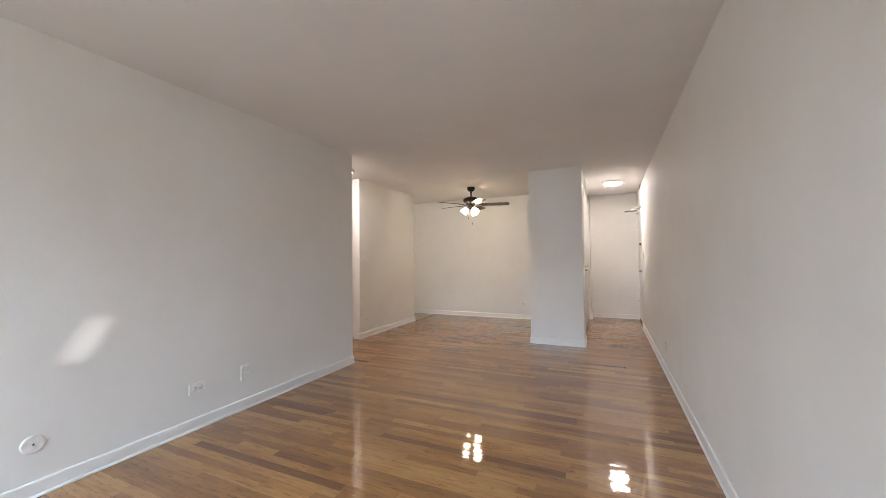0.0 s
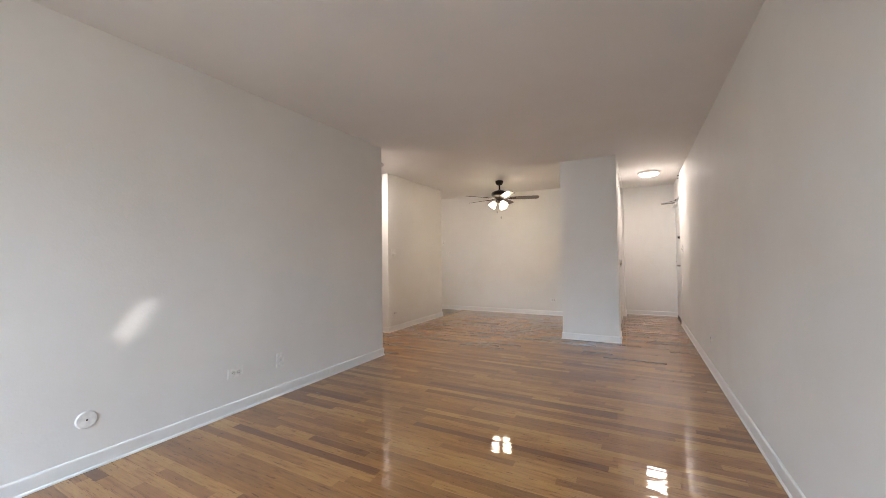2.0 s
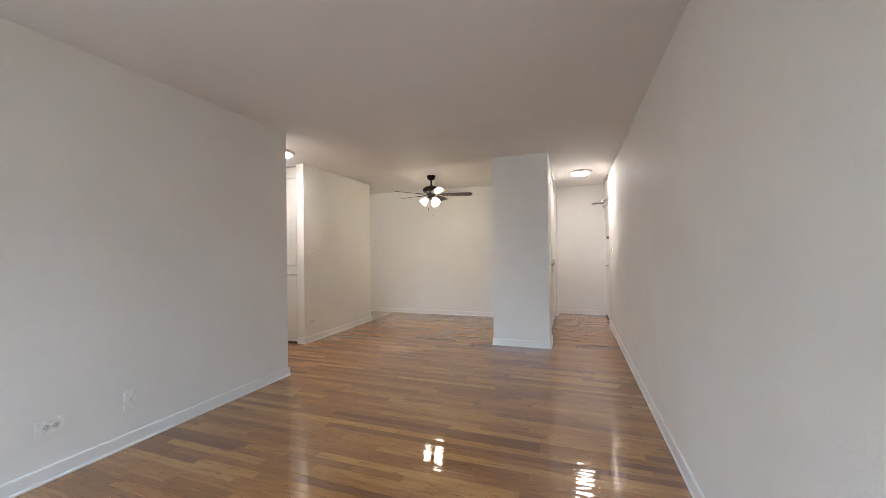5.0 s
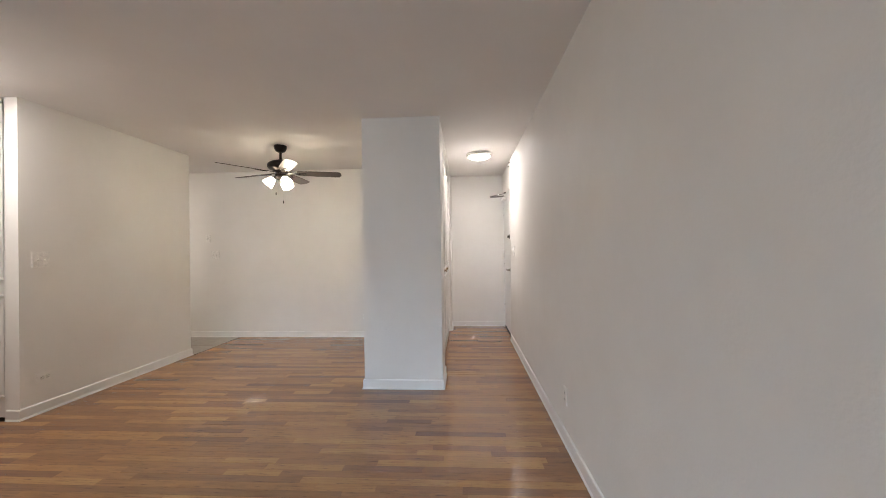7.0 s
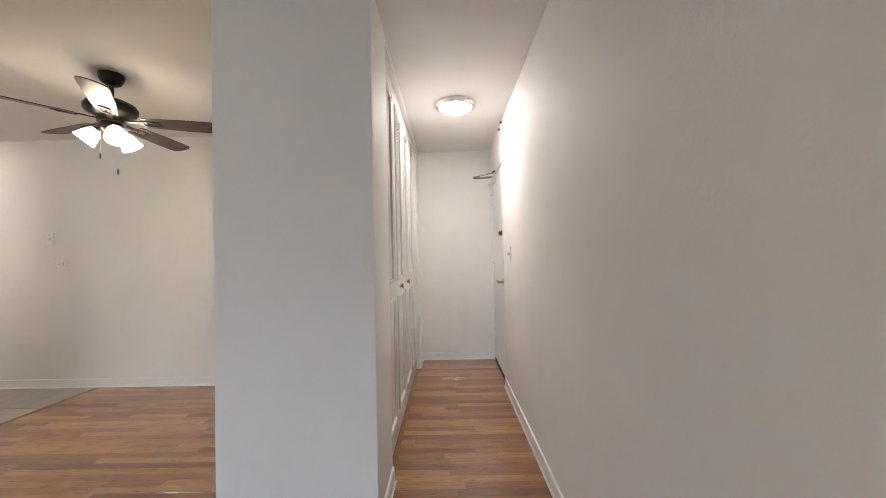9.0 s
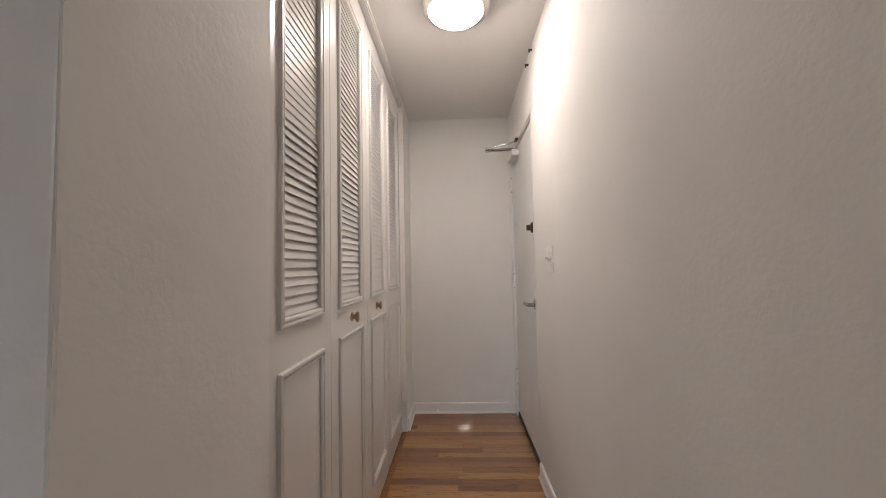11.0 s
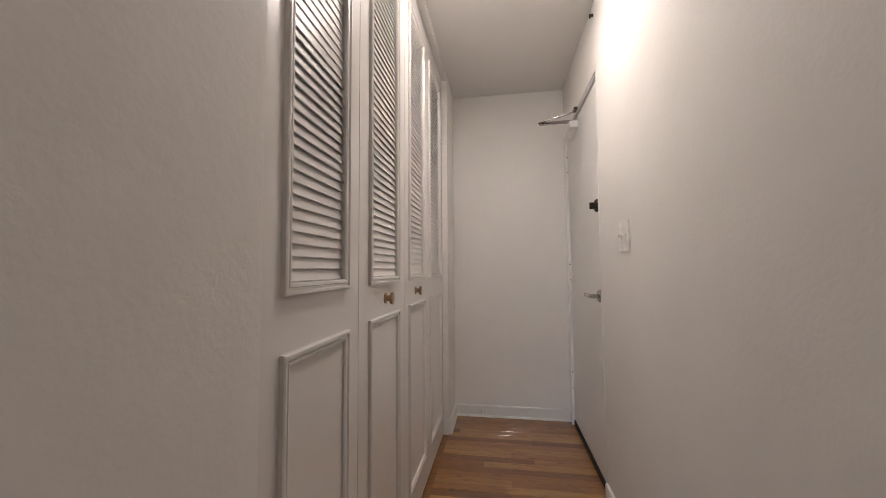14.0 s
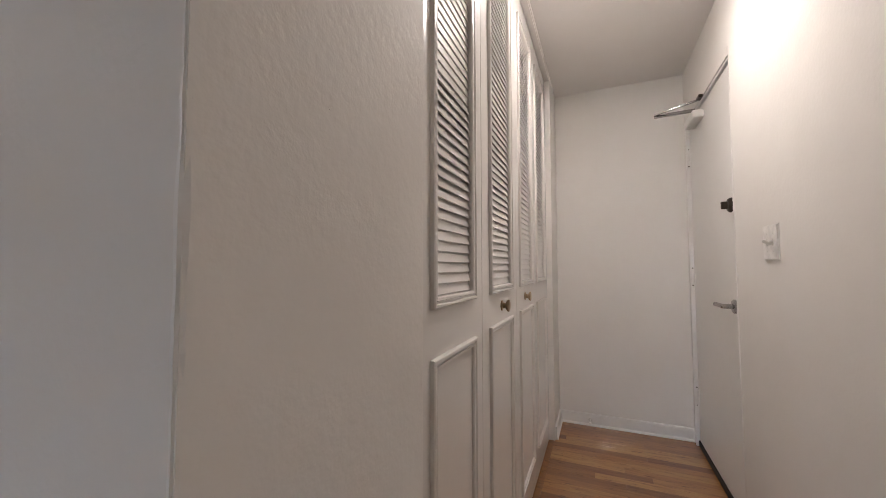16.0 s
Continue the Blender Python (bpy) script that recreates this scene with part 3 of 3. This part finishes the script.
for y, z in ((1.67, 2.385), (1.78, 2.36)):
    hk = thing("wall_hook", "tiny dark screw hook high on the wall", "hook", pose(0, y, z, 0, 0, -90))
    part("shank", lathe([(0, 0), (0.007, 0), (0.006, 0.012), (0, 0.014)], 12, pose(0, 0, 0, 90)), DARKMETAL, hk, "", True)
    part("hook", boxes((-0.005, 0.005, -0.02, -0.012, -0.014, 0.006), bevel=0.002), DARKMETAL, hk)


# ---- ceiling lights ----
def ceiling_light(m, label, group="flush ceiling lights"):
    ob = thing("ceiling_light", label, "ceiling light", m, group)
    part("rim", lathe([(0.10, 0), (0.160, 0), (0.164, -0.005), (0.163, -0.014), (0.156, -0.024), (0.144, -0.031), (0.134, -0.034), (0.130, -0.032), (0.129, -0.026)], 48), NICKEL, ob, "brushed nickel rim", True)
    part("diffuser", lathe([(0.1295, -0.029), (0.127, -0.036), (0.118, -0.044), (0.098, -0.051), (0.07, -0.055), (0.035, -0.057), (0, -0.0575)], 48), LAMP, ob, "glowing white glass", True)
    return ob


corridor_lamp = ceiling_light(pose(-0.424, 1.34, H), "lit round flush ceiling light with brushed nickel rim")
copy_thing(corridor_lamp, pose(-3.80, -1.245, H))
copy_thing(corridor_lamp, pose(-5.75, 1.45, H))

# ---- ceiling fan ----
fan = thing("ceiling_fan", "dark bronze ceiling fan with five blades and lit glass shades", "ceiling fan", pose(-2.66, 0.74, H, 0, 0, 18))
part("canopy", lathe([(0, 0), (0.066, 0), (0.069, -0.010), (0.064, -0.035), (0.050, -0.062), (0.028, -0.074), (0, -0.076)], 32), BRONZE, fan, "", True)
part("downrod", lathe([(0, -0.06), (0.0135, -0.06), (0.0135, -0.15), (0.024, -0.155), (0.028, -0.175), (0, -0.175)], 20), BRONZE, fan, "", True)
part("motor_housing", lathe([(0, -0.165), (0.05, -0.166), (0.085, -0.174), (0.125, -0.195), (0.138, -0.215), (0.138, -0.242), (0.122, -0.262), (0.09, -0.275), (0.075, -0.29), (0.072, -0.315), (0, -0.315)], 48), BRONZE, fan, "", True)
part("switch_housing", lathe([(0, -0.31), (0.056, -0.312), (0.060, -0.345), (0.052, -0.368), (0.03, -0.382), (0, -0.385)], 32), BRONZE, fan, "", True)


def blade_bm():
    out = [(0.175, -0.050), (0.185, -0.054), (0.40, -0.066), (0.60, -0.068), (0.632, -0.062), (0.648, -0.036), (0.655, 0.0)]
    out = out + [(x, -y) for x, y in reversed(out[:-1])]
    bm = bmesh.new()
    lo = [bm.verts.new((x, y, -0.003)) for x, y in out]
    hi = [bm.verts.new((x, y, 0.003)) for x, y in out]
    bm.faces.new(lo)
    bm.faces.new(hi)
    for i in range(len(out)):
        j = (i + 1) % len(out)
        bm.faces.new((lo[i], lo[j], hi[j], hi[i]))
    return bm


def iron_bm():
    bm = bmesh.new()
    box(bm, 0.07, 0.18, -0.012, 0.012, -0.004, 0.004, 0.002)
    for s in (-1, 1):
        box(bm, 0.165, 0.27, s * 0.024 - 0.006, s * 0.024 + 0.006, -0.009, -0.003, 0.002)
    box(bm, 0.16, 0.178, -0.03, 0.03, -0.009, -0.003, 0.002)
    box(bm, 0.255, 0.272, -0.03, 0.03, -0.009, -0.003, 0.002)
    for x, y in ((0.20, 0), (0.235, 0.024), (0.235, -0.024)):
        lathe([(0, -0.003), (0.006, -0.003), (0.006, -0.010), (0, -0.012)], 10, pose(x, y, 0), bm)
    return bm


blade_me, iron_me = mesh_of("blade", blade_bm(), BLADE), mesh_of("blade_iron", iron_bm(), BRONZE)
for i in range(5):
    b = new("blade", blade_me)
    b.parent = fan
    b.matrix_basis = pose(0, 0, -0.300, 0, 0, 72 * i) @ pose(0, 0, 0, -12)
    k = new("blade_iron", iron_me)
    k.parent = b
for i in range(3):
    turn = pose(0, 0, -0.328, 0, 0, 120 * i + 65)
    arm = part("lamp_arm", lathe([(0, 0.0), (0.010, 0.0), (0.010, 0.035), (0.022, 0.040), (0.025, 0.060), (0, 0.061)], 20, turn @ pose(0.04, 0, 0, 0, 138)), BRONZE, fan, "", True)
    part("glass_shade", lathe([(0.024, 0.0), (0.032, 0.01), (0.046, 0.035), (0.054, 0.065), (0.060, 0.090), (0.066, 0.105), (0.064, 0.106), (0.057, 0.09), (0.050, 0.064), (0.042, 0.035), (0.026, 0.008), (0, 0.006)], 32, turn @ pose(0.04, 0, 0, 0, 138) @ pose(0, 0, 0.052) @ Matrix.Diagonal((0.95, 0.95, 0.92, 1))), SHADE, arm, "lit frosted glass bell shade", True)
    part("bulb", lathe([(0, 0.008), (0.013, 0.010), (0.015, 0.028), (0.030, 0.050), (0.034, 0.066), (0.028, 0.082), (0.014, 0.091), (0, 0.093)], 24, turn @ pose(0.04, 0, 0, 0, 138) @ pose(0, 0, 0.052)), BULB, arm, "lit white bulb", True)
for x, y, n in ((0.02, 0.03, 0.235), (-0.045, -0.03, 0.15)):
    ch = part("pull_chain", lathe([(0.0012 + 0.0008 * (i % 2), -0.37 - n * i / 60) for i in range(61)], 6, pose(x, y, 0)), NICKEL, fan, "thin beaded chain")
    part("fob", lathe([(0, -0.37 - n), (0.004, -0.372 - n), (0.0055, -0.385 - n), (0.0045, -0.405 - n), (0, -0.408 - n)], 12, pose(x, y, 0)), BRONZE, ch, "", True)

# ---- kitchen tiles ----
TILE_X = -3.925
tiles = tagged(new("kitchen_floor", mesh_of("kitchen_floor", boxes((XH, TILE_X, YF, YB, -0.012, -0.003)), GROUT)), "grey stone-look tile floor of the kitchen", "floor", kind="structure")
strip = thing("transition_strip", "flat oak strip between planks and tiles", "threshold")
part("strip", boxes((TILE_X - 0.004, TILE_X + 0.028, YF + 0.026, YB - 0.026, -0.010, 0.0035), bevel=0.0015), OAK, strip)
tile_me = mesh_of("tile", boxes((-0.2475, 0.2475, -0.2475, 0.2475, -0.006, 0), bevel=0.001), TILE)
for i in range(4):
    for j in range(2):
        s = new("tile", tile_me)
        s.parent = tiles
        s.location = (TILE_X - 0.255 - 0.502 * i, YB - 0.235 - 0.502 * j, random.uniform(-0.0004, 0.0004))

# ---- oak strip floor ----
ROW = 0.0572
LENGTHS = (0.32, 0.45, 0.60, 0.78, 0.95, 1.20)
rng = random.Random(11)


def plank_bm(bm, n, m):
    """A strip with eased top edges and a thin body; 20 triangles."""
    h, e = ROW / 2 - 0.0002, 0.0005
    q = n / 2 - 0.0002
    pts = [[(-q, -h, -0.011), (q, -h, -0.011), (q, h, -0.011), (-q, h, -0.011)], [(-q, -h, -e), (q, -h, -e), (q, h, -e), (-q, h, -e)], [(-q + e, -h + e, 0), (q - e, -h + e, 0), (q - e, h - e, 0), (-q + e, h - e, 0)]]
    v = [[bm.verts.new(m @ Vector(p)) for p in ring] for ring in pts]
    for a, b in zip(v, v[1:]):
        for i in range(4):
            j = (i + 1) % 4
            bm.faces.new((a[i], a[j], b[j], b[i]))
    bm.faces.new(v[2])


floor = bpy.data.objects["floor"]
plank_me = {}
for n in LENGTHS:
    bm = bmesh.new()
    plank_bm(bm, n, Matrix())
    plank_me[n] = mesh_of("plank", bm, OAK)
singles = 0
rows = int((YE - Y0) / ROW)
rest = bmesh.new()
for r in range(rows):
    y = YE - 0.004 - ROW * (r + 0.5)
    left = XP + 0.02 if y > YB else TILE_X + 0.028 if y > YF else XS if y > YS else XH if y > YL else XL
    x = 0.02 + rng.uniform(0, 0.9) if y < DOOR_Y0 else 0.012
    while x > left:
        n = rng.choice(LENGTHS)
        if x - n < left:
            n = max(x - left, 0.03)
        m = pose(x - n / 2, y, rng.uniform(-0.00025, 0.00025), rng.uniform(-0.6, 0.6), rng.uniform(-0.03, 0.03))
        cut = x > 0.02
        if n in plank_me and not cut and y > -1.45 and singles < 300 and not (XP < x - n and x < XC and y > 0.1):
            ob = new("plank", plank_me[n])
            ob.parent = floor
            ob.matrix_basis = m
            singles += 1
        else:
            if cut:
                n2 = n - (x - 0.018)
                if n2 > 0.02:
                    plank_bm(rest, n2, pose(0.018 - n2 / 2, y, 0, rng.uniform(-0.6, 0.6)))
            else:
                plank_bm(rest, n, m)
        x -= n
ob = part("plank_field", rest, OAK, floor, "glossy varnished oak strips")
ob["kind"] = "stuff"
